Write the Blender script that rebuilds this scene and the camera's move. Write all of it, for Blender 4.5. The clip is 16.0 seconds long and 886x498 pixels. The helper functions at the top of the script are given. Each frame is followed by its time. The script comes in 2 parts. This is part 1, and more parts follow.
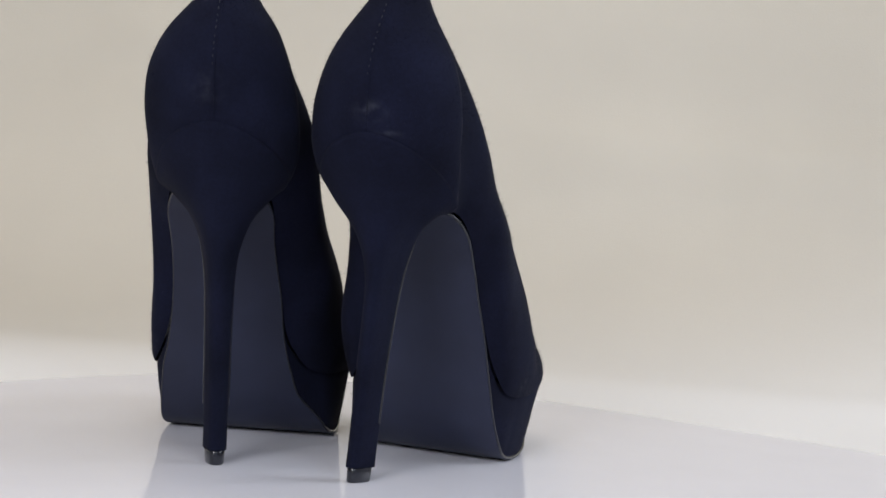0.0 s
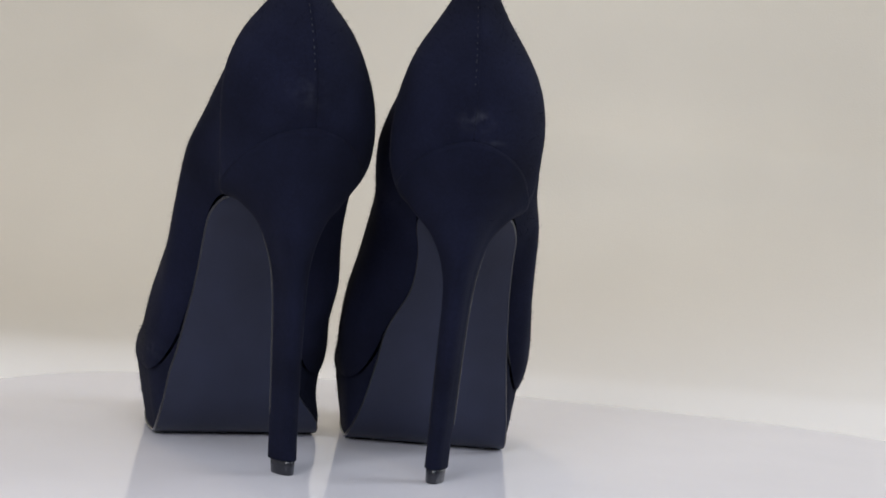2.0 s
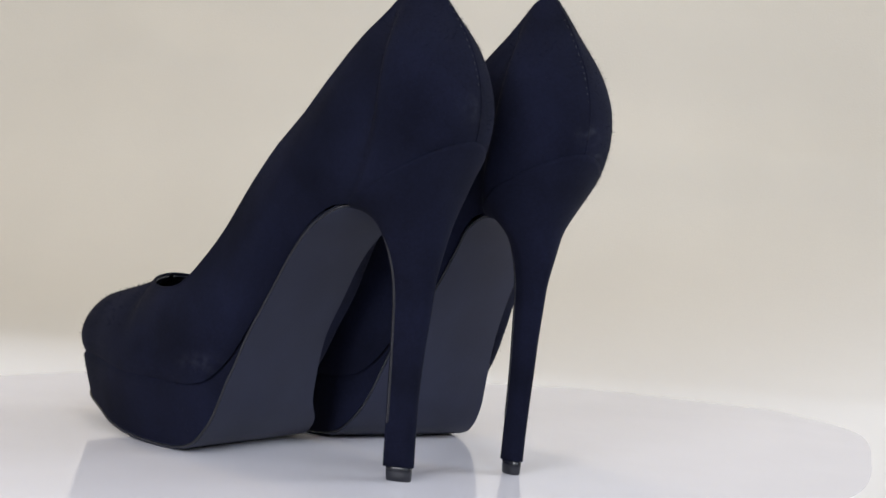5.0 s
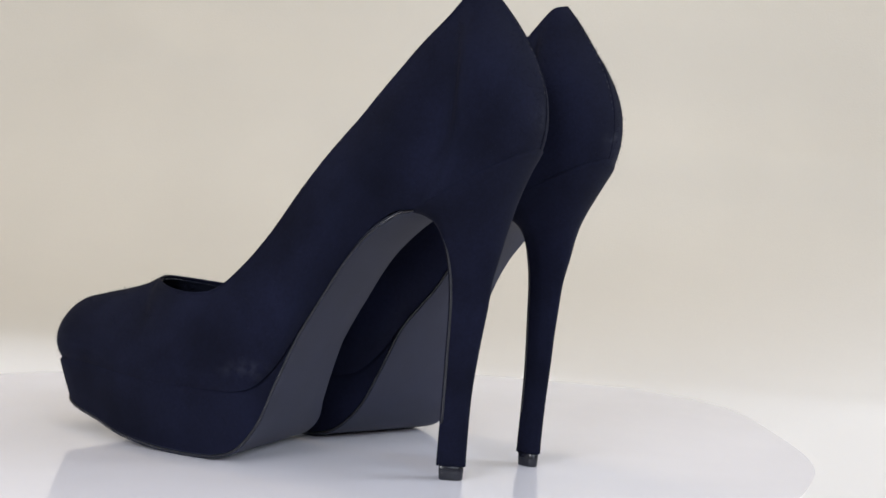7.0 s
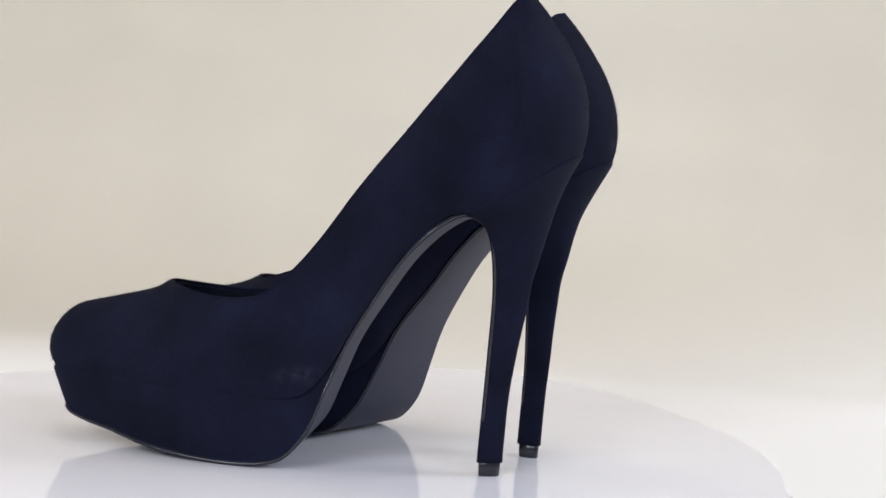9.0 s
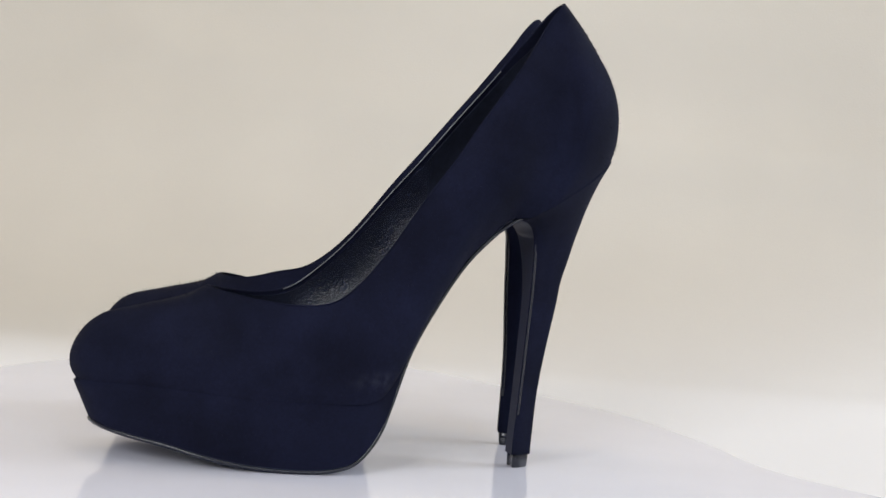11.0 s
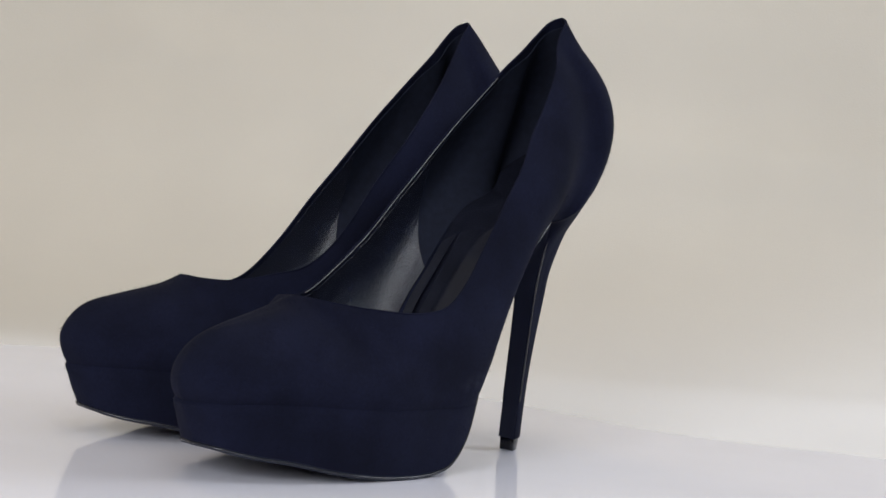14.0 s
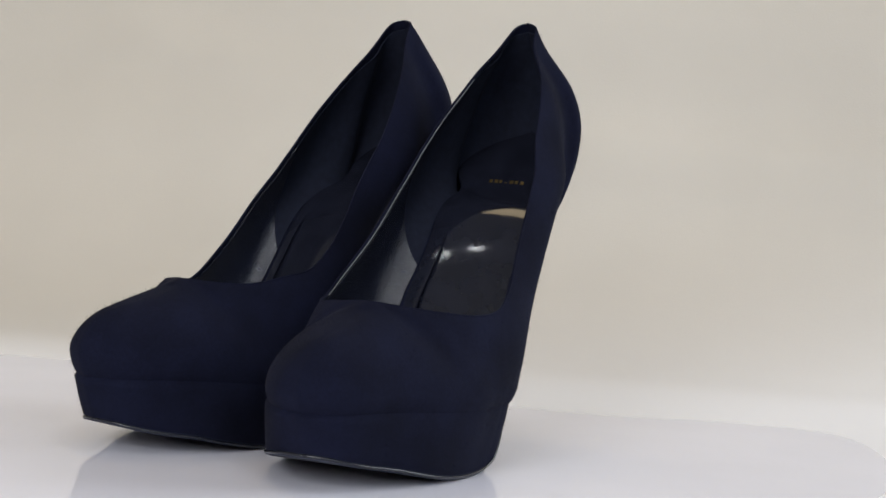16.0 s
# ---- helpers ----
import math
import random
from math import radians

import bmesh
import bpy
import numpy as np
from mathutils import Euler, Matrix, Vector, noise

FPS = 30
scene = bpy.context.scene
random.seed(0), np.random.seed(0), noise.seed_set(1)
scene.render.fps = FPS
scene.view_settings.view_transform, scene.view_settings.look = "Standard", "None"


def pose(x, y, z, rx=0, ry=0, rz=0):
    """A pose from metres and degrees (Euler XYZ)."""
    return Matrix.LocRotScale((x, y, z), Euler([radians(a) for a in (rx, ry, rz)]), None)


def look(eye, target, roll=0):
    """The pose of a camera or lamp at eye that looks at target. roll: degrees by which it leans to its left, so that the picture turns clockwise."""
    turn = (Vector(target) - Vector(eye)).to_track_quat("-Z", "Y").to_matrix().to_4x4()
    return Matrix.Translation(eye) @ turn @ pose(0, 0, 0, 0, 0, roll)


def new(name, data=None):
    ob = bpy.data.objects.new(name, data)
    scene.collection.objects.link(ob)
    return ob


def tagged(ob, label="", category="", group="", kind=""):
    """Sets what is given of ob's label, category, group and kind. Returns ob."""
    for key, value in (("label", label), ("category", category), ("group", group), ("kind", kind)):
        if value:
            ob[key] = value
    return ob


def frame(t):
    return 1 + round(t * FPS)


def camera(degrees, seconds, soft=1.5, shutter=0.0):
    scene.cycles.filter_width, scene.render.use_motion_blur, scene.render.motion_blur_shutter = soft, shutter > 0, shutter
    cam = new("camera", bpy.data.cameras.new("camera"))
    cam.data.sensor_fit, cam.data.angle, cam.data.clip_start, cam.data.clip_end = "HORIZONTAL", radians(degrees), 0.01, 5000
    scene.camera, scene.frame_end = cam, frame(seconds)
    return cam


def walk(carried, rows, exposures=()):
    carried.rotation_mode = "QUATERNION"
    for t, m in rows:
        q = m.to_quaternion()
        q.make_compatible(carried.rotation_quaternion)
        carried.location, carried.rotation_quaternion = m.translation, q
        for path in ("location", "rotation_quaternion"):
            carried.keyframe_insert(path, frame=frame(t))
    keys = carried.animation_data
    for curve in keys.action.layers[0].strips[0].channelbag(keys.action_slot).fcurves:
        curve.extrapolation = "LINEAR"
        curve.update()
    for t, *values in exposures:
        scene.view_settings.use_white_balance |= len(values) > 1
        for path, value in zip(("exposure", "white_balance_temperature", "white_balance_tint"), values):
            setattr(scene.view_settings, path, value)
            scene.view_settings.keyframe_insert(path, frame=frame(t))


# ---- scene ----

# ---- camera ----
cam = camera(32.0, 16.0, soft=1.6)
CAM_POSE = pose(0.0430, -0.7059, 0.1149, 88.237, 0, 0) @ pose(0, 0, 0, 0, 0, 4.6)
walk(cam, [(0.0, CAM_POSE), (16.0, CAM_POSE)], exposures=[(0.0, 0.16), (2.0, 0.12), (4.0, 0.23), (6.5, 0.31), (9.0, 0.42), (11.5, 0.28), (12.5, 0.19), (14.0, 0.14), (16.0, 0.15)])

# ---- world and lights ----
world = bpy.data.worlds.new("sky")
scene.world = world
world.use_nodes = True
sky = world.node_tree.nodes.new("ShaderNodeTexSky")
sky.sky_type, sky.sun_disc = "NISHITA", False
sky.sun_elevation, sky.sun_rotation = radians(40), radians(120)
world.node_tree.links.new(sky.outputs[0], world.node_tree.nodes["Background"].inputs[0])
world.node_tree.nodes["Background"].inputs[1].default_value = 0.12


def area_light(name, m, width, height, power, color):
    """An area light: the daylight in a window's opening, a lamp, or an added fill."""
    data = bpy.data.lights.new(name, "AREA")
    data.shape, data.size, data.size_y, data.energy, data.color = "RECTANGLE", width, height, power, color
    ob = new(name, data)
    ob.matrix_world = m
    return ob


area_light("window_light_side", look((2.08, 0.40, 1.00), (0, 0.0, 0.0)), 1.25, 1.05, 22, (0.90, 0.945, 1.0))
# unseen fill, added to brighten the left of the backdrop
area_light("rear_light", look((-0.95, -2.44, 1.12), (0, 0.2, 0.1)), 1.05, 1.05, 38, (0.96, 0.97, 1.0))
# daylight of the right rear window, which the lining reflects
area_light("rear_light", look((1.0, -2.44, 1.12), (0, 0.2, 0.1)), 1.05, 1.05, 12, (0.84, 0.92, 1.0))
# unseen overhead fill, added to brighten the ground
area_light("overhead_fill", look((0.1, -0.35, 1.83), (0.03, 0.0, 0)), 0.9, 0.8, 5.5, (0.96, 0.97, 1.0))
area_light("ceiling_lamp_warm", look((-0.45, 0.40, 1.80), (-0.35, 0.3, 0)), 0.34, 0.85, 3.6, (1.0, 0.80, 0.50))
area_light("wall_lamp_warm", look((0.12, -2.44, 1.28), (0, 0, 0.1)), 0.26, 0.22, 0.9, (1.0, 0.76, 0.42))
for spot in ((-0.98, -0.65, 1.80), (-1.17, -0.63, 1.80)):
    area_light("ceiling_lamp", look(spot, (0, 0, 0)), 0.025, 0.025, 0.2, (0.93, 0.96, 1.0))


# ---- materials ----
def material(name, color, rough=0.6, metal=0.0, spec=0.5, sheen=0.0, coat=0.0, var=0.0, scale=40.0, bump=0.0, bump_scale=400.0, detail=4.0, var2=0.0, scale2=5.0, rough_var=0.0, rough_scale=45.0):
    mat = bpy.data.materials.new(name)
    mat.use_nodes = True
    nt = mat.node_tree
    b = nt.nodes["Principled BSDF"]
    b.inputs["Base Color"].default_value = (*color, 1)
    b.inputs["Roughness"].default_value = rough
    b.inputs["Metallic"].default_value = metal
    b.inputs["Specular IOR Level"].default_value = spec
    b.inputs["Sheen Weight"].default_value = sheen
    b.inputs["Sheen Roughness"].default_value = 0.4
    b.inputs["Coat Weight"].default_value = coat
    b.inputs["Coat Roughness"].default_value = 0.12
    co = nt.nodes.new("ShaderNodeTexCoord")

    def noise_tex(sc, det):
        n = nt.nodes.new("ShaderNodeTexNoise")
        n.inputs["Scale"].default_value, n.inputs["Detail"].default_value = sc, det
        nt.links.new(co.outputs["Object"], n.inputs["Vector"])
        return n.outputs["Fac"]

    last = None
    for amount, sc in ((var, scale), (var2, scale2)):
        if not amount:
            continue
        ramp = nt.nodes.new("ShaderNodeMapRange")
        ramp.inputs["From Min"].default_value, ramp.inputs["From Max"].default_value = 0.3, 0.7
        ramp.inputs["To Min"].default_value, ramp.inputs["To Max"].default_value = 1 - amount, 1 + amount
        nt.links.new(noise_tex(sc, detail), ramp.inputs["Value"])
        mul = nt.nodes.new("ShaderNodeVectorMath")
        mul.operation = "SCALE"
        if last:
            nt.links.new(last, mul.inputs[0])
        else:
            mul.inputs[0].default_value = color
        nt.links.new(ramp.outputs[0], mul.inputs["Scale"])
        last = mul.outputs[0]
    if last:
        nt.links.new(last, b.inputs["Base Color"])
    if rough_var:
        patch = nt.nodes.new("ShaderNodeMapRange")
        patch.inputs["From Min"].default_value, patch.inputs["From Max"].default_value = 0.35, 0.65
        patch.inputs["To Min"].default_value, patch.inputs["To Max"].default_value = max(rough - rough_var, 0.02), rough + rough_var
        nt.links.new(noise_tex(rough_scale, 3.0), patch.inputs["Value"])
        nt.links.new(patch.outputs[0], b.inputs["Roughness"])
    if bump:
        bp = nt.nodes.new("ShaderNodeBump")
        bp.inputs["Strength"].default_value, bp.inputs["Distance"].default_value = bump, 0.001
        nt.links.new(noise_tex(bump_scale, 6.0), bp.inputs["Height"])
        nt.links.new(bp.outputs[0], b.inputs["Normal"])
    return mat


def scuffed(mat, marks):
    """Rubbed, paler patches in the nap: (place, size along each axis, strength)."""
    nt = mat.node_tree
    b = nt.nodes["Principled BSDF"]
    base = b.inputs["Base Color"].links[0].from_socket
    co = nt.nodes.new("ShaderNodeTexCoord")
    grain = nt.nodes.new("ShaderNodeTexNoise")
    grain.inputs["Scale"].default_value, grain.inputs["Detail"].default_value = 260, 6
    nt.links.new(co.outputs["Object"], grain.inputs["Vector"])
    for (place, size, strength) in marks:
        mp = nt.nodes.new("ShaderNodeMapping")
        mp.vector_type = "TEXTURE"
        mp.inputs["Location"].default_value, mp.inputs["Scale"].default_value = place, size
        nt.links.new(co.outputs["Object"], mp.inputs["Vector"])
        ln = nt.nodes.new("ShaderNodeVectorMath")
        ln.operation = "LENGTH"
        nt.links.new(mp.outputs[0], ln.inputs[0])
        fall = nt.nodes.new("ShaderNodeMapRange")
        fall.interpolation_type = "SMOOTHSTEP"
        fall.inputs["From Min"].default_value, fall.inputs["From Max"].default_value = 1.0, 0.1
        nt.links.new(ln.outputs["Value"], fall.inputs["Value"])
        rag = nt.nodes.new("ShaderNodeMapRange")
        rag.inputs["From Min"].default_value, rag.inputs["From Max"].default_value = 0.42, 0.68
        nt.links.new(grain.outputs["Fac"], rag.inputs["Value"])
        m1 = nt.nodes.new("ShaderNodeMath")
        m1.operation = "MULTIPLY"
        nt.links.new(fall.outputs[0], m1.inputs[0])
        nt.links.new(rag.outputs[0], m1.inputs[1])
        m2 = nt.nodes.new("ShaderNodeMath")
        m2.operation = "MULTIPLY"
        m2.inputs[1].default_value = strength
        nt.links.new(m1.outputs[0], m2.inputs[0])
        mix = nt.nodes.new("ShaderNodeMix")
        mix.data_type = "RGBA"
        mix.inputs["B"].default_value = (0.085, 0.09, 0.115, 1)
        nt.links.new(m2.outputs[0], mix.inputs["Factor"])
        nt.links.new(base, mix.inputs["A"])
        base = mix.outputs["Result"]
    nt.links.new(base, b.inputs["Base Color"])
    return mat


def lit_foot(mat, pale, y0, y1):
    """Paints the brighter light on the paper's foot into its colour, slightly askew: pale at y0, full colour at y1."""
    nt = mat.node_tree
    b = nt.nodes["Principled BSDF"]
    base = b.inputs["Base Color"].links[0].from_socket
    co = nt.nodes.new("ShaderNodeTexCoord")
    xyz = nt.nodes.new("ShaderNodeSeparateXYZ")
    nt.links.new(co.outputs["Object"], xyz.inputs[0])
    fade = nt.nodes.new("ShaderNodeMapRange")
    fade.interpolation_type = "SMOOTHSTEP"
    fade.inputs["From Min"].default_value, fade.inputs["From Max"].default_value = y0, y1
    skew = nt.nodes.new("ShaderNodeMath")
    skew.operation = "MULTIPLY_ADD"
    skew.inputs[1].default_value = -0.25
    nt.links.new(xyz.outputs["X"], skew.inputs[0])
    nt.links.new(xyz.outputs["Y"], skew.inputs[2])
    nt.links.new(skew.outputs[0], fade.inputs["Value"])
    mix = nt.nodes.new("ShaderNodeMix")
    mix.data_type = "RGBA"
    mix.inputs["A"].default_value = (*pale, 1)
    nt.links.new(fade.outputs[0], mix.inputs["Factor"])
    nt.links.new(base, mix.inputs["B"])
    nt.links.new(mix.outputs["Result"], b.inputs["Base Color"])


SUEDE = material("black_suede", (0.0057, 0.0068, 0.0178), 0.95, spec=0.1, sheen=0.008, var=0.15, scale=700, bump=0.12, bump_scale=1800, var2=0.32, scale2=34)
SUEDE_L = scuffed(SUEDE.copy(), [((-0.046, 0.074, 0.040), (0.012, 0.018, 0.006), 0.13), ((-0.010, -0.031, 0.152), (0.012, 0.012, 0.010), 0.1),
                                 ((0.0, 0.125, 0.064), (0.018, 0.02, 0.012), 0.08), ((-0.04, 0.15, 0.05), (0.012, 0.02, 0.008), 0.05)])
SUEDE_R = scuffed(SUEDE.copy(), [((0.003, -0.032, 0.147), (0.011, 0.012, 0.006), 0.3), ((0.012, -0.030, 0.139), (0.010, 0.010, 0.002), 0.3),
                                 ((0.044, 0.085, 0.036), (0.010, 0.008, 0.004), 0.3), ((0.0, 0.13, 0.066), (0.02, 0.018, 0.012), 0.14)])
SOLE = material("dark_grey_sole", (0.0130, 0.0160, 0.0365), 0.6, spec=0.35, var=0.10, scale=60, bump=0.08, bump_scale=900, var2=0.08, scale2=14)
EDGE = material("black_edge_paint", (0.007, 0.008, 0.015), 0.27, spec=0.5, var=0.2, scale=120)
LINING = material("black_lining_leather", (0.010, 0.012, 0.023), 0.17, spec=0.65, var=0.25, scale=150, bump=0.6, bump_scale=1100, rough_var=0.09, rough_scale=70)
GRIP = material("black_suede_lining", (0.0085, 0.0105, 0.0205), 0.88, spec=0.15, var=0.2, scale=300, bump=0.15, bump_scale=1800)
INSOLE = material("black_insole_leather", (0.009, 0.010, 0.017), 0.08, spec=0.4, var=0.2, scale=90, bump=0.012, bump_scale=700)
# the pale grey holds the light caught by the lining's cut edge
CUT = material("cut_edge_highlight", (0.20, 0.205, 0.22), 0.4, var=0.3, scale=300)
THREAD = material("worn_thread", (0.024, 0.027, 0.040), 0.7, var=0.4, scale=200)
GOLD = material("gold_foil", (0.32, 0.22, 0.075), 0.45, metal=1.0)
TIP = material("black_heel_tip", (0.009, 0.010, 0.017), 0.2, spec=0.5, var=0.2, scale=200)
GLOSS_SHEET = material("white_gloss_sheet", (0.81, 0.80, 0.872), 0.06, spec=0.15, var=0.015, scale=18, bump=0.12, bump_scale=9, var2=0.02, scale2=4)
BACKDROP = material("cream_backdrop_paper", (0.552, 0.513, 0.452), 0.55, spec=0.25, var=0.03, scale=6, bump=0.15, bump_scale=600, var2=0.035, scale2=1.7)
# the strong light on the cream paper's foot, painted as a fade to white
lit_foot(BACKDROP, (0.84, 0.825, 0.825), 0.18, 0.62)
WALL = material("grey_wall_paint", (0.5, 0.49, 0.475), 0.8, var=0.03, scale=6, bump=0.1, bump_scale=200)
CEIL = material("grey_ceiling_paint", (0.36, 0.355, 0.35), 0.85, var=0.02, scale=5, bump=0.1, bump_scale=200)
WOOD = material("wooden_table", (0.32, 0.21, 0.12), 0.5, var=0.25, scale=12, bump=0.1, bump_scale=120)
FLOOR = material("grey_floor", (0.25, 0.23, 0.21), 0.7, var=0.15, scale=8, bump=0.1, bump_scale=60)


# ---- mesh helpers ----
def link_mesh(name, verts, faces, mat, parent=None, smooth=True, label=""):
    me = bpy.data.meshes.new(name)
    bm = bmesh.new()
    vs = [bm.verts.new(v) for v in verts]
    for f in faces:
        try:
            bm.faces.new([vs[i] for i in f])
        except ValueError:
            pass
    bmesh.ops.remove_doubles(bm, verts=bm.verts, dist=1e-6)
    bmesh.ops.recalc_face_normals(bm, faces=bm.faces)
    bm.to_mesh(me)
    bm.free()
    me.materials.append(mat)
    for p in me.polygons:
        p.use_smooth = smooth
    ob = new(name, me)
    if parent:
        ob.parent = parent
    if label:
        tagged(ob, label)
    return ob


def box(name, lo, hi, mat, parent=None):
    (x0, y0, z0), (x1, y1, z1) = lo, hi
    v = [(x, y, z) for x in (x0, x1) for y in (y0, y1) for z in (z0, z1)]
    f = [(0, 1, 3, 2), (4, 6, 7, 5), (0, 4, 5, 1), (2, 3, 7, 6), (0, 2, 6, 4), (1, 5, 7, 3)]
    return link_mesh(name, v, f, mat, parent, False)


def resample(knots, n):
    """n points on a smooth curve through the knots, evenly spaced in knot number."""
    k = np.array(knots, float)
    ext = np.vstack([2 * k[0] - k[1], k, 2 * k[-1] - k[-2]])
    out = []
    for u in np.linspace(0, len(k) - 1, n):
        i = min(int(u), len(k) - 2)
        t = u - i
        a, b, c, d = ext[i], ext[i + 1], ext[i + 2], ext[i + 3]
        out.append(0.5 * (2 * b + (c - a) * t + (2 * a - 5 * b + 4 * c - d) * t * t + (3 * b - a - 3 * c + d) * t ** 3))
    return np.array(out)


def bezier(p, n):
    t = np.linspace(0, 1, n)[:, None]
    return (1 - t) ** 3 * p[0] + 3 * t * (1 - t) ** 2 * p[1] + 3 * t * t * (1 - t) * p[2] + t ** 3 * p[3]


def grid_normals(g):
    du = np.gradient(g, axis=0)
    dv = np.gradient(g, axis=1)
    n = np.cross(du, dv)
    return n / (np.linalg.norm(n, axis=2, keepdims=True) + 1e-12)


def grid_faces(nu, nv, base=0, close_u=False):
    f = []
    for i in range(nu if close_u else nu - 1):
        for j in range(nv - 1):
            a, b = base + i * nv + j, base + ((i + 1) % nu) * nv + j
            f.append((a, b, b + 1, a + 1))
    return f


def slab(name, g, h, mat, parent, label="", closed=False, joined=()):
    """A solid sheet between the grids g and h; closed: its last row is its first; joined: rows whose far ends meet in one line."""
    if closed:
        g, h = g[:-1], h[:-1]
    nu, nv = g.shape[:2]
    n = nu * nv
    v = [tuple(p) for p in g.reshape(-1, 3)] + [tuple(p) for p in h.reshape(-1, 3)]
    f = grid_faces(nu, nv, 0, closed) + grid_faces(nu, nv, n, closed)
    rim = [i * nv for i in range(nu)], [i * nv + nv - 1 for i in range(nu)], list(range(nv)), [(nu - 1) * nv + j for j in range(nv)]
    if closed:
        rim = (rim[0] + [0],) + ((rim[1][:joined[0] + 1], rim[1][joined[1]:] + [nv - 1]) if joined else (rim[1] + [nv - 1],))
    for r in rim:
        f += [(a, b, b + n, a + n) for a, b in zip(r, r[1:])]
    ob = link_mesh(name, v, f, mat, parent, True, label)
    ob.data.set_sharp_from_angle(angle=radians(55))
    return ob


def tube(name, pts, radius, mat, parent, sides=6, label=""):
    pts = np.array(pts)
    tan = np.gradient(pts, axis=0)
    tan /= np.linalg.norm(tan, axis=1, keepdims=True) + 1e-12
    ref = np.array((0.31, 0.17, 0.93))
    v, f = [], []
    for p, t in zip(pts, tan):
        a = np.cross(t, ref)
        a /= np.linalg.norm(a)
        b = np.cross(t, a)
        for k in range(sides):
            w = 2 * math.pi * k / sides
            v.append(tuple(p + radius * (a * math.cos(w) + b * math.sin(w))))
    for i in range(len(pts) - 1):
        for k in range(sides):
            a, b = i * sides + k, i * sides + (k + 1) % sides
            f.append((a, b, b + sides, a + sides))
    f += [tuple(range(sides)), tuple(range((len(pts) - 1) * sides, len(pts) * sides))]
    return link_mesh(name, v, f, mat, parent, True, label)


# ---- room ----
def build_room():
    tagged(box("floor", (-2.2, -2.6, -0.82), (2.2, 1.9, -0.75), FLOOR), "plain grey floor of the room", "floor", kind="structure")
    tagged(box("ceiling", (-2.2, -2.6, 1.85), (2.2, 1.9, 1.95), CEIL), "grey painted ceiling", "ceiling", kind="structure")
    tagged(box("wall_north", (-2.2, 1.8, -0.75), (2.2, 1.9, 1.85), WALL), "plain grey painted wall", "wall", kind="structure")
    tagged(box("wall_west", (-2.2, -2.5, -0.75), (-2.1, 1.8, 1.85), WALL), "plain grey painted wall", "wall", kind="structure")

    def pierced(name, along, lo, hi, at0, at1, openings, z0, z1, label):
        """A wall with openings in it, for windows and for added fill."""
        wall = new(name)
        pieces, last = [], lo
        for o0, o1 in openings:
            pieces += [(last, o0, -0.75, 1.85), (o0, o1, -0.75, z0), (o0, o1, z1, 1.85)]
            last = o1
        for a, b, c, d in pieces + [(last, hi, -0.75, 1.85)]:
            if along == "x":
                box("wall_piece", (a, at0, c), (b, at1, d), WALL, wall)
            else:
                box("wall_piece", (at0, a, c), (at1, b, d), WALL, wall)
        return tagged(wall, label, "wall", kind="structure")

    pierced("wall_east", "y", -2.5, 1.8, 2.1, 2.2, [(-0.25, 1.05)], 0.45, 1.55, "grey painted wall with a window opening")
    # the opening at negative x is made up for the rear fill
    pierced("wall_south", "x", -2.2, 2.2, -2.6, -2.5, [(-1.49, -0.41), (0.46, 1.54)], 0.58, 1.66, "grey painted wall with a window opening and one added for fill light")
    table = new("table")
    table.location = (0, 0.1, -0.75)
    box("tabletop", (-1.0, -0.75, 0.703), (1.0, 0.75, 0.746), WOOD, table)
    for x in (-0.92, 0.85):
        for y in (-0.69, 0.62):
            box("leg", (x, y, 0), (x + 0.07, y + 0.07, 0.703), WOOD, table)
    tagged(table, "wooden table under the paper backdrop", "table")


def build_backdrop():
    """A seamless paper sweep: flat on the table, curving up behind it, with soft waves."""
    knots = [(-0.62, -0.0002), (-0.3, -0.0002), (0.05, -0.0002), (0.30, -0.0002), (0.47, 0.001), (0.60, 0.042), (0.69, 0.115), (0.74, 0.21), (0.765, 0.34), (0.78, 0.55), (0.79, 0.8), (0.80, 1.05)]
    rows, cols = 220, 140
    prof = resample(knots, rows)
    xs = np.linspace(-0.95, 0.95, cols)

    def swelling(x, z, x0, x1, z0, slope, width, height):
        """A long soft bulge in the paper, running from x0 to x1 near the height z0."""
        span = min(1.0, max(0.0, (x - x0) / 0.12)) * min(1.0, max(0.0, (x1 - x) / 0.12))
        return height * span * span * (3 - 2 * span) * math.exp(-((z - z0 - slope * x) / width) ** 2)

    v = []
    for k, (y, z) in enumerate(prof):
        lift = min(1.0, max(0.0, (k - 73) / 61))
        for x in xs:
            w = 0.052 * noise.noise(Vector((x * 1.6 + z * 1.5 + 4, z * 3.4 - x * 0.7, 1.7))) + 0.011 * noise.noise(Vector((x * 3.2, z * 9, 5.1)))
            w += swelling(x, z, 0.06, 0.75, 0.158, 0.02, 0.035, 0.010) + swelling(x, z, -0.34, 0.06, 0.19, -0.22, 0.03, 0.006)
            v.append((x, y - lift * (w + 0.37 * max(0.0, min(x, 0.5) - 0.02) ** 2), z + lift * 0.2 * abs(w)))
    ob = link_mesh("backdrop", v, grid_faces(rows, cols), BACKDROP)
    tagged(ob, "wavy cream paper backdrop sweep, bright light painted white on its foot", "backdrop", kind="structure")


# ---- turning sheet ----
SHEET = [(0.37, -0.05), (0.335, 0.05), (0.29, 0.10), (0.20, 0.165), (0.08, 0.232), (-0.06, 0.234), (-0.13, 0.19), (-0.20, 0.09), (-0.235, -0.04),
         (-0.235, -0.16), (-0.20, -0.255), (-0.14, -0.255), (-0.088, -0.225), (-0.03, -0.205), (0.045, -0.207), (0.13, -0.2), (0.22, -0.17), (0.325, -0.12)]


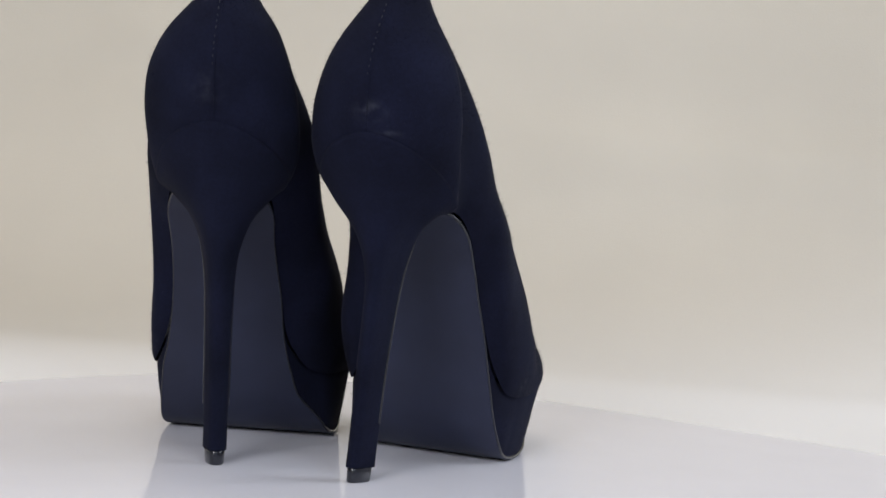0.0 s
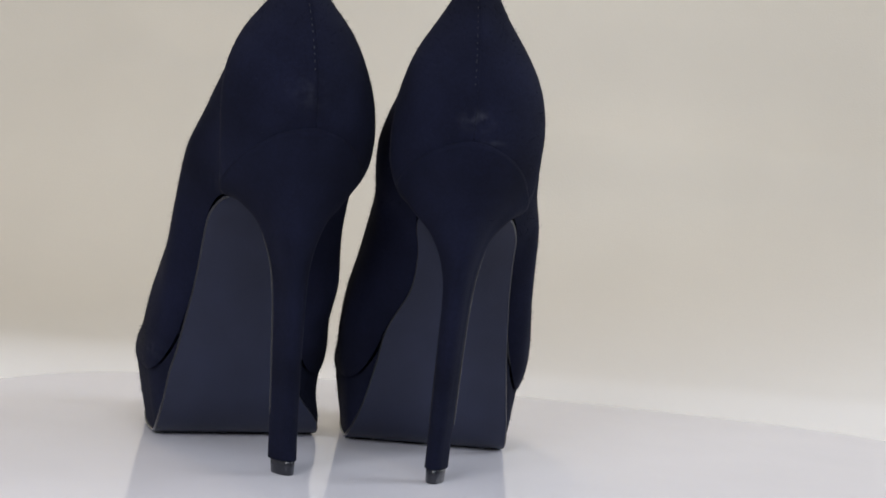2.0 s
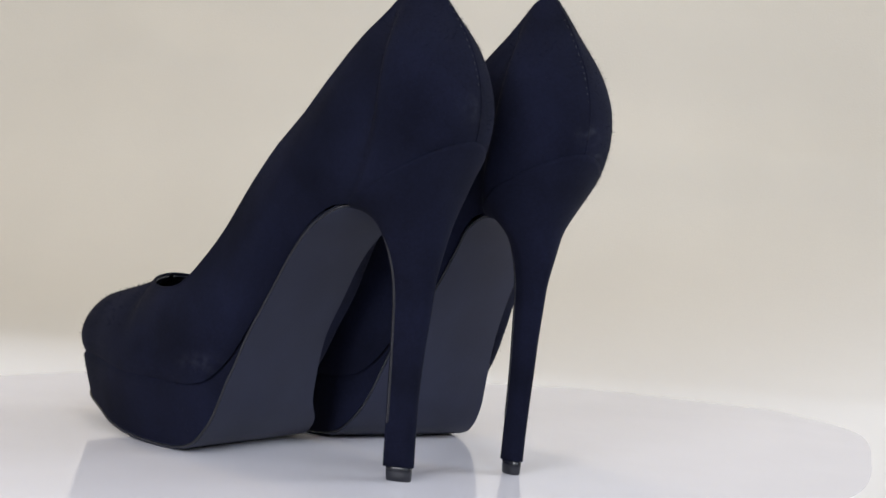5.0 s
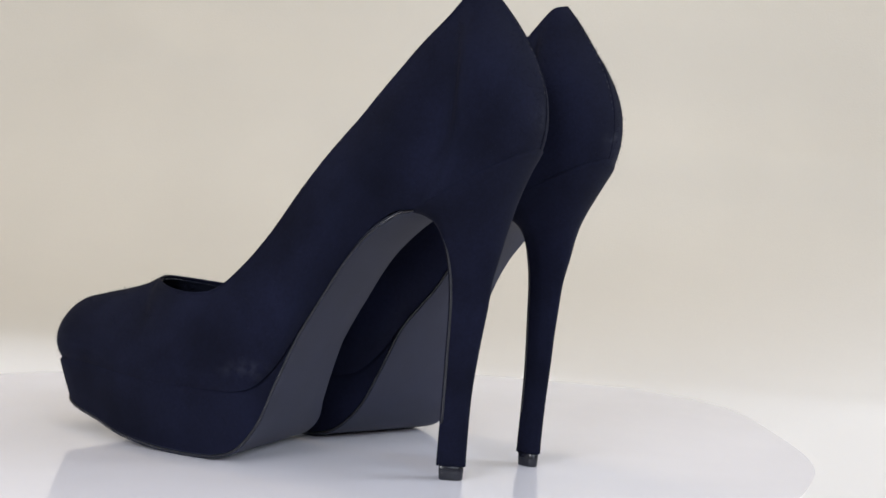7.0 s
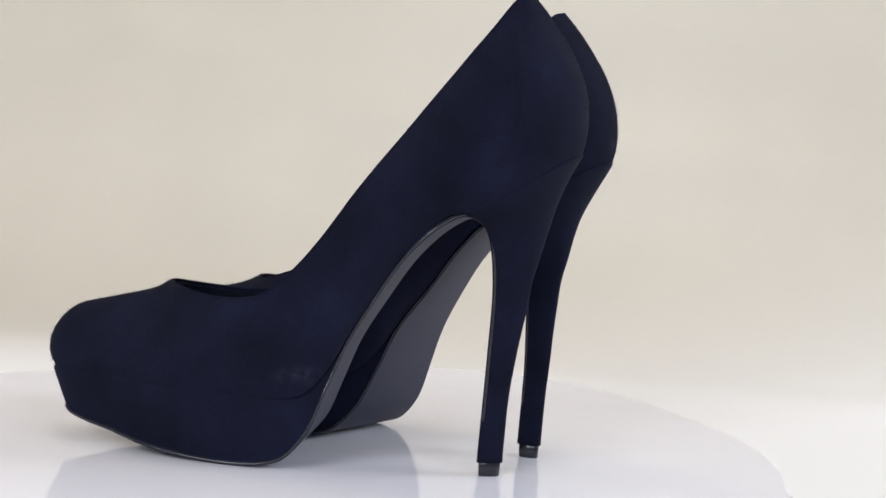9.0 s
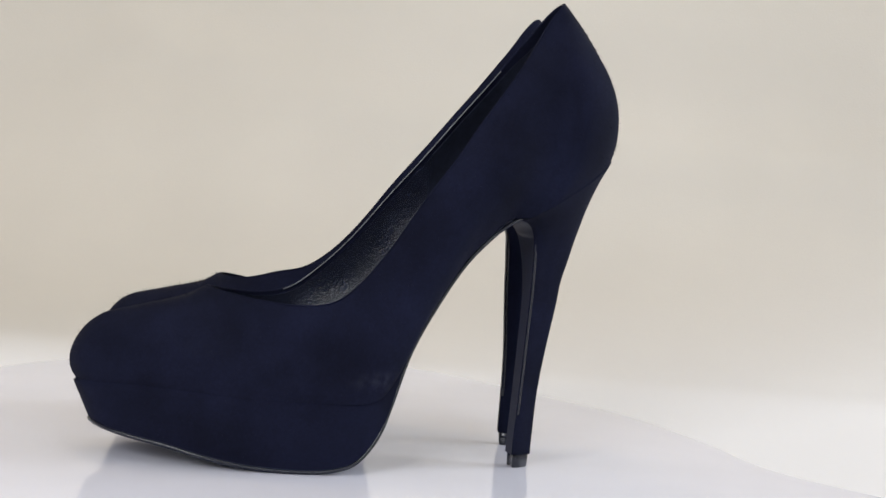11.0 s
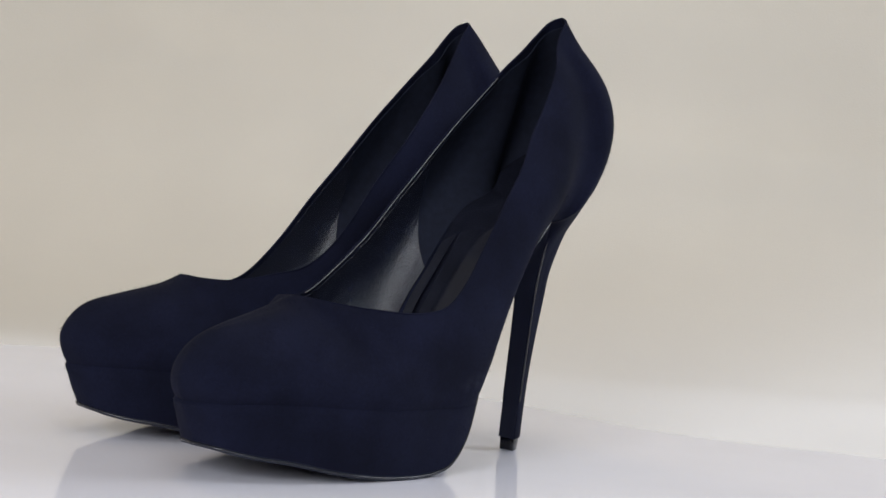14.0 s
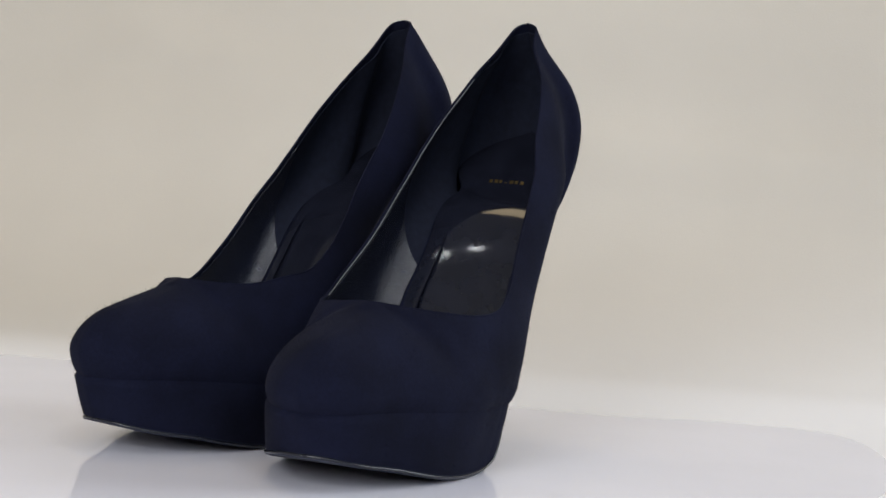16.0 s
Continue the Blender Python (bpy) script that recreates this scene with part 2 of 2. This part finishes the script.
def build_sheet():
    """The glossy white sheet on which the shoes turn; its edge is uneven and lifts a little."""
    k = np.array(SHEET)
    ring = resample(np.vstack([k, k[:1]]), 145)[:-1]
    rows = [i / 24 for i in range(25)]
    v = []
    for s in rows:
        for x, y in ring:
            r = math.hypot(x * s, y * s)
            a = math.atan2(y, x)
            e = min(1.0, max(0.0, (r - 0.16) / 0.2))
            lift = 0.00008 * e * e * (3 - 2 * e) * (1 + 0.6 * math.sin(3 * a + 1.2) + 0.4 * math.sin(7 * a))
            v.append((x * s, y * s, lift))
    n = len(ring)
    g = np.array(v).reshape(len(rows), n, 3)
    f = []
    for i in range(len(rows) - 1):
        for j in range(n):
            a, b = i * n + j, i * n + (j + 1) % n
            f.append((a, b, b + n, a + n))
    top = len(v)
    v += [(x, y, z - 0.00016) for x, y, z in g.reshape(-1, 3)]
    f += [tuple(top + q for q in quad[::-1]) for quad in f]
    rim = (len(rows) - 1) * n
    f += [(rim + j, rim + (j + 1) % n, top + rim + (j + 1) % n, top + rim + j) for j in range(n)]
    ob = link_mesh("turntable_sheet", v, f, GLOSS_SHEET)
    ob.data.set_sharp_from_angle(angle=radians(30))
    return tagged(ob, "glossy white sheet turning under the shoes", "sheet")


# ---- shoes ----
# half outlines, in millimetres: across, ahead of the heel tip, up
FEATHER = [(0, 196, 30), (11, 192.3, 30), (19.5, 185, 30), (26.8, 175, 30), (33.2, 162, 30), (38.6, 147.5, 30), (42.8, 132, 30), (45, 118, 30), (44.5, 106, 30),
           (43, 94, 30), (40, 84, 30.5), (36, 74.5, 33.5), (31.5, 66.5, 43), (27.5, 59, 57.5), (24.5, 49, 75), (23.2, 38.5, 92), (23, 28.5, 103.5), (21, 19.5, 110)]
TOPLINE = [(0, 180, 59), (0, 177, 60), (0, 171, 61.6), (0, 163, 63.8), (0, 155, 66), (0, 148, 68.6), (0, 143, 72), (14, 138, 71), (27, 127, 69.4),
           (36, 112, 68.6), (39.5, 98, 71.5), (38.5, 86, 81.5), (35.5, 74, 96), (32.5, 60, 116.5), (29, 46.5, 135), (25, 34, 153), (20, 23.5, 168), (13.8, 12.6, 184.6),
           (9.2, 5, 196.6), (6.4, 0.2, 202.8), (0, -2.4, 205)]
SOLE_RIM = [(0, 187, 13), (10, 184.5, 12.5), (17.8, 179, 11), (24.6, 170, 9.1), (30.8, 158, 7.2), (35.5, 144, 4), (37.5, 128.5, 1.4), (38.3, 114.5, 0.3), (38, 102.5, 0.2),
            (37.2, 91.5, 1.6), (35.6, 82, 5.8), (33, 73, 17), (30, 66.5, 34), (27.3, 59.5, 53), (24.4, 49.5, 71.5), (23, 39, 88.5), (22.6, 28.5, 100.5), (20.4, 19.8, 107.2)]
BREAST = [(17.55, 14.45, 109.4), (15.2, 10.8, 108.4), (13, 7.6, 105.6), (11, 5.6, 100.8), (8.6, 4.2, 93), (6.6, 3.3, 83.5), (5.6, 3, 72), (5.2, 3.3, 55), (5, 3.7, 35), (4.8, 4.2, 14), (4.8, 4.3, 6)]
# the heel's back line and half width, level by level down the breast
HEEL_BACK = [(-30.05, 138.8, 40.4), (-25.2, 129, 35), (-20.8, 117, 27), (-17.8, 105, 17), (-15.0, 93, 11), (-12.7, 83, 8), (-11.5, 72, 6.8), (-9, 55, 6.2), (-6.8, 35, 5.9), (-6.2, 14, 5.6), (-6.2, 6, 5.6)]
NS, NR = 101, 22
CROWN = 1.2  # rise of the insole across its width


def heel_ring(e, b, n):
    (xe, ye, ze), (yb, zb, w) = e, b
    p = np.array([(xe, ye, ze), (w, ye * 0.8 + yb * 0.2, ze * 0.8 + zb * 0.2), ((0.72 - 0.006 * w) * w, yb, zb), (0, yb, zb)], float)
    return bezier(p, n)


def both_sides(half):
    """Stations of one half and of its mirror image, from back to toe to back."""
    other = half.copy()
    other[..., 0] *= -1
    return np.concatenate([half[::-1], other[1:]])


def upper_half(rise):
    low = resample(FEATHER + [(17.6, 14.2, 109.6)], int((NS - 1) * 17 / 20) + 6)[:-5]
    low = np.vstack([low, heel_ring((17.6, 14.4, 109.5), (-30.1, 138.7, 40.5), NS - len(low) + 1)[1:]])
    top = resample(TOPLINE, NS)
    tan = np.gradient(low, axis=0)
    out = np.stack([-tan[:, 1], tan[:, 0], 0 * tan[:, 0]], 1)
    out /= np.linalg.norm(out, axis=1, keepdims=True) + 1e-9
    mid = np.array((0, 95, 0))
    out *= np.sign(np.sum(out * (low - mid) * (1, 1, 0), axis=1, keepdims=True) + 1e-9)
    out[0], out[-1] = (0, 1, 0), (0, -1, 0)

    def smooth(a, times=3):
        for _ in range(times):
            b = a.copy()
            b[1:-1] = 0.25 * a[:-2] + 0.5 * a[1:-1] + 0.25 * a[2:]
            a = b
        return a

    out = smooth(out, 12)
    out /= np.linalg.norm(out, axis=1, keepdims=True)
    u = np.linspace(0, 20, NS)
    roll = np.clip((low[:, 1] - 78) / 20, 0, 1) * (1.6 + 1.9 * np.clip((low[:, 1] - 125) / 45, 0, 1)) + np.clip((-8 - low[:, 1]) / 14, 0, 1) * 0.65
    low = low - out * roll[:, None]
    kn = [0, 5, 6, 8, 10, 12, 15, 17, 18, 20]
    h1 = np.interp(u, kn, [16, 22, 18, 14, 15, 15, 18, 20, 24, 23])
    a1 = np.interp(u, kn, [3.5, 3.5, 3.5, 4, 7, 14, 20, 19, 10, 5])
    a2 = np.interp(u, kn, [10, 19, 16, 7, 6, 9.5, 13.5, 18, 20.5, 23])
    d2 = np.interp(u, kn, [1, 0, 1, 8, 12, 18, 23, 28, 30, 23])
    h1, a1, a2, d2 = (smooth(a, 25) for a in (h1, a1, a2, d2))
    a1 = a1 + roll * 1.9
    h1 = h1 - 1.8 * roll * np.clip((low[:, 1] - 100) / 30, 0, 1)
    up = np.array((0, 0, 1))
    top[:, 2] += 0.35 * rise * np.exp(-((top[:, 1] - 60) / 45) ** 2) * np.clip(top[:, 0] / 15, 0, 1)
    top[:, 2] += rise * np.exp(-((top[:, 1] - 106) / 17) ** 2) * np.clip(top[:, 0] / 15, 0, 1)
    g = [bezier(np.array([low[i], low[i] + out[i] * a1[i] + up * h1[i], top[i] + out[i] * a2[i] - up * d2[i], top[i]]), NR) for i in range(NS)]
    g = np.array(g)
    k0 = int(NS * 10.5 / 20)
    soft = np.clip(np.arange(NR) / 5, 0, 1)[None, :, None] * np.clip((NR - 1 - np.arange(NR)) / 4, 0, 1)[None, :, None]
    for step in (0.5, -0.52) * 40:
        mean = 0.5 * g[k0 - 1:-2] + 0.5 * g[k0 + 1:]
        g[k0:-1] += step * soft * (mean - g[k0:-1])
    return g


def build_shoe(left, lean, tilt, rise, label):
    side = -1 if left else 1
    arch_high, arch_low = (3.4, 6.5) if left else (7.0, 0.5)

    def fit(p, w=1.0):
        """From the half-outline millimetres of a right shoe to metres in this shoe's space."""
        q = np.array(p, float)
        skew = 0.10 * q[..., 0] * np.exp(-((q[..., 1] - 105) / 45.0) ** 2)
        q[..., 1] += tilt * np.maximum(q[..., 2], 0) - skew
        x, y, z = q[..., 0].copy(), q[..., 1].copy(), q[..., 2]
        if not left:
            q[..., 1] += (1.5 + 0.5 * np.clip((32 - z) / 12, 0, 1)) * np.clip((y - 130) / 50, 0, 1)

        def ease(a):
            a = np.clip(a, 0, 1)
            return a * a * (3 - 2 * a)

        outer = ease(x / 27)
        inner_side = ease(-x / 24)

        def swell(at, width, c=y):
            return np.exp(-((c - at) / width) ** 2)

        def above(z0, over):
            return ease((z - z0) / over)

        high = above(50, 28) * np.clip((137 - z) / 40, 0, 1)
        q[..., 0] += inner_side * (arch_high * swell(46, 25) * high + arch_low * swell(68, 32) * above(8, 15) * (1 - above(50, 28)))
        q[..., 0] -= 2.4 * swell(166, 24) * outer
        if left:
            q[..., 0] += 2.2 * swell(80, 18) * outer * (1 - above(30, 14)) - 0.8 * swell(95, 25) * outer * above(40, 14)
            q[..., 0] += 2.4 * swell(32, 26) * above(25, 45) * (1 - above(178, 20)) * (0.2 + 0.8 * outer)
            q[..., 0] += 3.4 * swell(-8, 24) * swell(164, 24, z) * ease(x / 14) - 2.6 * swell(192, 11, z) * np.clip(x / 6, 0, 1)
            q[..., 0] += 1.4 * swell(72, 16) * outer * swell(40, 24, z)
            q[..., 0] += 2.2 * above(176, 16) * np.clip(-x / 6, 0, 1) - 3.4 * swell(42, 28) * outer * above(128, 22)
            q[..., 0] -= 1.3 * swell(158, 22) * outer
        else:
            q[..., 0] += 2.0 * swell(88, 26) * outer + 2.3 * swell(42, 24) * above(25, 45) * (0.25 + 0.75 * outer) * (1 - above(105, 20))
            q[..., 0] -= 2.9 * swell(78, 36) * outer * above(98, 28)
            q[..., 0] += 3.0 * swell(138, 26) * outer * above(24, 14)
            q[..., 2] -= 6.5 * swell(107, 21) * np.clip(x / 20, 0, 1) * above(52, 14)
            q[..., 0] -= 2.4 * swell(168, 24) * outer * (1 - above(27, 4))
            q[..., 0] += 3.5 * swell(106, 34) * inner_side * (1 - above(80, 26)) + 1.2 * swell(122, 22) * outer * (1 - above(26, 8))
            q[..., 0] += swell(189, 12, z) * (1.0 * np.clip(-x / 6, 0, 1) - 1.4 * np.clip(x / 6, 0, 1))
            q[..., 2] += 0.9 * above(185, 18)
            q[..., 1] += 1.3 * ease((y - 135) / 40) * above(34, 10)
            q[..., 0] += 1.1 * swell(165, 26) * outer * above(34, 10)
            q[..., 2] -= 1.3 * np.clip((y - 140) / 35, 0, 1) * (1 - above(20, 12))
            q[..., 0] -= 1.0 * swell(-5, 24) * swell(172, 22, z) * np.clip(-x / 12, 0, 1)
            stem = np.clip((12 - y) / 6, 0, 1) * (1 - above(92, 22))
            q[..., 1] += 3.0 * np.clip((3 - y) / 9, 0, 1) * above(35, 45) * (1 - above(105, 30))
            q[..., 1] += 2.4 * stem * np.clip((y + 1) / 4, 0, 1) * swell(78, 26, z)
            q[..., 0] += stem * (1.6 * swell(85, 30, z) - 1.0 * swell(0, 28, z) - 0.04 * x)
            q[..., 0] += 1.3 * swell(-5, 24) * swell(160, 20, z) * ease(x / 14)
            q[..., 2] += 2.0 * swell(112, 22) * inner_side * above(56, 12)
            q[..., 2] += 4.0 * (1 - w) * swell(62, 50) * ease(-x / 18)
        q[..., 0] += w * 3.8 * np.clip((88 - y) / 22, 0, 1) * np.clip((y + 3) / 16, 0, 1)
        q[..., 0] = q[..., 0] * side + lean * np.maximum(q[..., 2], 0)
        return q / 1000

    suede = SUEDE_L if left else SUEDE_R
    shoe = new("high_heel_shoe")
    half = upper_half(rise)
    full = both_sides(half)
    nrm = grid_normals(full)
    if np.sum(nrm[0, NR // 2] * (0, -1, 0)) < 0:
        nrm = -nrm
    low_w = (1 - np.linspace(0, 1, NR)) ** 3
    slab("upper", fit(full, low_w), fit(full - 0.8 * nrm, low_w), suede, shoe, closed=True, joined=(NS - 31, NS + 29))
    lin_out, lin_in = fit(full - 0.85 * nrm, low_w)[:, 2:-1], fit(full - 1.6 * nrm, low_w)[:, 2:-1]
    back_end = 29
    grip = list(range(2 * NS - 2 - back_end, 2 * NS - 1)) + list(range(1, back_end + 1))
    slab("lining", lin_out[back_end:2 * NS - 1 - back_end], lin_in[back_end:2 * NS - 1 - back_end], LINING, shoe, "grained glossy black leather lining")
    slab("heel_grip", lin_out[grip], lin_in[grip], GRIP, shoe, "matt black suede heel lining")
    # binding along the opening
    s0 = int(NS * 6 / 20)
    tube("topline_binding", fit(np.concatenate([half[:s0 - 1:-1, -1], (half[s0:, -1] * (-1, 1, 1))[1:]]) - (0, 0, 0.3), 0.0), 0.00045, suede, shoe, 6, "folded black suede edge")
    # the lining's cut edge, a thin line; the light it catches along the inner side is painted pale
    if left:
        s1, s2 = int(NS * 9.8 / 20), int(NS * 16.5 / 20)
        cut_edge = half[s1:s2, -1] * (-1, 1, 1) + (1.2, 0, -0.4)
        tube("lining_edge", fit(cut_edge, 0.0), 0.0002, CUT, shoe, 5, "cut edge of the lining, its highlight painted pale")
    # insole
    rail = half[:, 3].copy()
    rail[:, 0] = np.maximum(rail[:, 0] - 3.4, 0)
    rail[:, 1] = np.clip(rail[:, 1], -27.5, 192)
    rail[:, 2] += 5.0 * np.clip((28 - rail[:, 1]) / 55, 0, 1) - 0.2
    for _ in range(9):
        rail[45:-1, 1:] = 0.25 * rail[44:-2, 1:] + 0.5 * rail[45:-1, 1:] + 0.25 * rail[46:, 1:]
    across = np.linspace(-1, 1, 15)
    g = np.array([[(p[0] * c, p[1], p[2] + CROWN * (1 - c * c)) for c in across] for p in rail])
    slab("insole", fit(g, 0.7), fit(g - (0, 0, 1.2), 0.7), INSOLE, shoe, "glossy black leather insole")
    # gold print across the heel of the insole, too worn to read
    row = int(np.argmin(np.abs(g[:, 7, 1] - 6.0) + 1e3 * (g[:, 7, 2] < 60)))
    insole = [c for c in shoe.children if c.name.startswith("insole")][0]
    for k, (width, tall) in enumerate(((1.5, 1.0), (1.9, 1.0), (1.3, 0.9), (1.6, 0.3), (1.9, 1.0), (1.5, 1.0), (1.7, 1.0))):
        x0 = -8.5 + 2.6 * k
        half_w = g[row, -1, 0]

        def on_sole(x, up_by):
            c = x / half_w
            a, b = g[row], g[row + 1]
            d = (b[7] - a[7]) / np.linalg.norm(b[7] - a[7])
            return np.array((x, a[7, 1] - d[1] * up_by * -1, a[7, 2] - CROWN * c * c + d[2] * up_by))

        lift_n = np.array((0, 0.74, 0.67))
        q = [on_sole(x0, 0), on_sole(x0 + width, 0), on_sole(x0 + width, 2.6 * tall), on_sole(x0, 2.6 * tall)]
        v8 = [p + 0.12 * lift_n for p in q] + [p + 0.28 * lift_n for p in q]
        link_mesh("gold_print", [tuple(p) for p in fit(np.array(v8), 0.7)], [(0, 1, 2, 3), (4, 5, 6, 7), (0, 1, 5, 4), (1, 2, 6, 5), (2, 3, 7, 6), (3, 0, 4, 7)], GOLD, insole, False, "worn gold foil print")
    # platform wrap
    rim_all = resample(SOLE_RIM, 86)
    fea_all = resample(FEATHER, 86)
    rows = []
    for i in range(84):
        c, s = fea_all[i], rim_all[i]
        close = min(1.0, max(0, 62 - i) / 12)
        inset = np.array((c[0] * 0.035, (c[1] - 105) * 0.022 * (c[1] > 105), 0.5))
        a = c - inset
        b = s + (0, 0, 1.8)
        mid = 0.5 * (a + b) + np.array((0.5, 0.0, 0)) * close
        t = np.linspace(0, 1, 9)[:, None]
        wall = (1 - t) ** 2 * a + 2 * t * (1 - t) * mid + t * t * b
        tuck = a + np.array((-c[0] * 0.06, -(c[1] - 105) * 0.05, 5.0 * close + 1.0))
        rows.append(np.vstack([tuck, wall]))
    plat = both_sides(np.array(rows))
    inner = plat * (0.94, 1, 1) + (105 * np.array((0, 1, 0)) - plat * (0, 1, 0)) * 0.03
    slab("platform", fit(plat), fit(inner), suede, shoe)
    # outsole with its flap down the heel breast
    rim = np.vstack([SOLE_RIM, BREAST])
    rim = resample(rim, 150)
    cols = np.linspace(-1, 1, 13)
    g = np.array([[(p[0] * c, p[1], p[2]) for c in cols] for p in rim])
    sn = grid_normals(g)
    probe = int(150 * 8 / 28)
    if sn[probe, 6, 2] > 0:
        sn = -sn
    g[:110] += sn[:110] * (0.9 * (1 - cols ** 2))[None, :, None] * np.clip((np.arange(110) - 55) / 20, 0, 1)[:, None, None]
    slab("outsole", fit(g), fit(g - 1.9 * sn), SOLE, shoe, "matt dark grey leather outsole")
    edge_n = sn[:, -1].copy()
    edge_n[:8] = edge_n[8] * (0, 1, 1)
    rim_up = rim - 0.95 * edge_n
    for mirror in (1, -1):
        tube("sole_edge", fit(rim_up[:142] * (mirror, 1, 1)), 0.0007, EDGE, shoe, 7, "glossy black edge paint")
    # heel
    lev_e, lev_b = resample(BREAST, 44), resample(HEEL_BACK, 44)
    rings = []
    for e, b in zip(lev_e, lev_b):
        h = heel_ring(e, b, 16)[::-1]
        o = h[::-1] * (-1, 1, 1)
        front = np.array([(e[0] * c, e[1] - 1.0, e[2]) for c in np.linspace(1, -1, 7)])[1:-1]
        rings.append(np.vstack([h, front, o[:-1]]))
    lip = [rings[0] * (0.9, 1, 1) + (0, 1.3 * (1 if k else 1.5), 0.9 - k * 0.5) for k in range(2)]
    rings = np.array([lip[0], lip[1]] + rings)
    nl, nr = rings.shape[:2]
    v = [tuple(p) for p in fit(rings).reshape(-1, 3)]
    f = [(i * nr + j, i * nr + (j + 1) % nr, (i + 1) * nr + (j + 1) % nr, (i + 1) * nr + j) for i in range(nl - 1) for j in range(nr)]
    f.append(tuple((nl - 1) * nr + j for j in range(nr)))
    heel = link_mesh("heel", v, f, suede, shoe, True)
    # heel tip
    tip = []
    base = rings[-1]
    for z, k in ((6.4, 0.80), (6.2, 0.84), (3.5, 0.83), (0.5, 0.80), (0.0, 0.74)):
        tip.append([(p[0] * k, (p[1] + 0.9) * k - 0.9, z) for p in base])
    tip = np.array(tip)
    v = [tuple(p) for p in fit(tip).reshape(-1, 3)]
    f = [(i * nr + j, i * nr + (j + 1) % nr, (i + 1) * nr + (j + 1) % nr, (i + 1) * nr + j) for i in range(4) for j in range(nr)]
    f += [tuple(range(nr)), tuple(4 * nr + j for j in range(nr))]
    link_mesh("heel_tip", v, f, TIP, heel, True, "shiny black plastic heel tip")
    # seam down the back of the counter
    back = half[-1] - (0, 0.1, 0)
    seam_line = fit(back, low_w)
    seam = tube("back_seam", seam_line, 0.00013, suede, shoe, 5, "back seam sewn with fine pale stitches")
    rng_s = random.Random(3 if left else 4)
    for k in range(13):
        u = 7 + k * 0.9 + rng_s.uniform(-0.15, 0.15)
        i = int(u)
        a = seam_line[i] * (1 - u + i) + seam_line[i + 1] * (u - i) + (-0.0012, 0.0001, 0)
        d = seam_line[i + 1] - seam_line[i]
        d *= rng_s.uniform(0.0006, 0.0013) / np.linalg.norm(d)
        tube("stitch", [a, a + d], 0.00016, THREAD, seam, 4, "pale worn thread")
    # loose fibres of the suede, standing off the surface
    rng = random.Random(5 if left else 6)
    skin = fit(full, low_w)
    away = grid_normals(skin)
    if away[0, NR // 2, 1] > 0:
        away = -away
    hair_v, hair_f = [], []
    sources = [(skin, away, 11000), (fit(plat), None, 2000), (fit(rings[:, :16]), None, 900), (fit(rings[:, 21:]), None, 900)]
    for grid, nor, count in sources:
        if nor is None:
            nor = grid_normals(grid)
            mid_p = grid.reshape(-1, 3).mean(0)
            if np.sum(nor * (grid - mid_p)) < 0:
                nor = -nor
        area = np.linalg.norm(np.cross(grid[1:, :-1] - grid[:-1, :-1], grid[:-1, 1:] - grid[:-1, :-1]), axis=2)
        cells = rng.choices(range(area.size), weights=area.ravel(), k=count)
        for cell in cells:
            i, j = divmod(cell, area.shape[1])
            a, b = rng.random(), rng.random()
            p = (1 - a) * ((1 - b) * grid[i, j] + b * grid[i, j + 1]) + a * ((1 - b) * grid[i + 1, j] + b * grid[i + 1, j + 1])
            d = nor[i, j] + np.array([rng.gauss(0, 0.8) for _ in range(3)])
            d *= rng.uniform(0.0005, 0.0020) / (np.linalg.norm(d) + 1e-9)
            side_v = np.cross(d, (0.3, 0.5, 0.8))
            side_v *= 0.00007 / (np.linalg.norm(side_v) + 1e-12)
            k = len(hair_v)
            hair_v += [tuple(p - side_v), tuple(p + side_v), tuple(p + d)]
            hair_f.append((k, k + 1, k + 2))
    nap_me = bpy.data.meshes.new("suede_nap")
    nap_me.from_pydata(hair_v, [], hair_f)
    nap_me.materials.append(suede)
    nap = new("suede_nap", nap_me)
    nap.parent = shoe
    tagged(nap, "short loose black suede fibres", kind="stuff")
    tagged(shoe, label, "shoe", "pair of shoes")
    return shoe


# ---- turning ----
TURN = [(0, 0), (0.5, 5.16), (1, 10.4), (1.5, 15.78), (2, 21.25), (2.5, 26.6), (3, 31.82), (3.5, 37.07), (4, 42.44), (4.5, 47.8), (5, 53.1), (5.5, 58.3), (6, 63.2),
        (6.5, 67.16), (7, 69.32), (7.5, 71.3), (8, 74.6), (8.5, 79.2), (9, 84.69), (9.5, 90.1), (10, 95.5), (10.5, 100.8), (11, 106.1), (11.5, 111.39), (12, 116.74),
        (12.5, 122.1), (13, 127.35), (13.5, 132.56), (14, 137.7), (14.5, 142.9), (15, 148.55), (15.5, 154.2), (16, 159.34)]

build_room()
build_backdrop()
sheet = build_sheet()
left_shoe = build_shoe(True, -0.045, 0.0, 0.0, "black suede platform pump with a stiletto heel, leaning slightly outward")
right_shoe = build_shoe(False, 0.012, 0.014, 4.0, "black suede platform pump with a stiletto heel, toe turned outward")


def motions():
    for thing, m in ((sheet, Matrix()), (left_shoe, pose(-0.0429, -0.0737, 0.0, 0, 0, -1.57)), (right_shoe, pose(0.0161, -0.0887, 0.0, 0, 0, -15.95))):
        walk(thing, [(t, pose(0, 0, 0, 0, 0, a) @ m) for t, a in TURN])


motions()
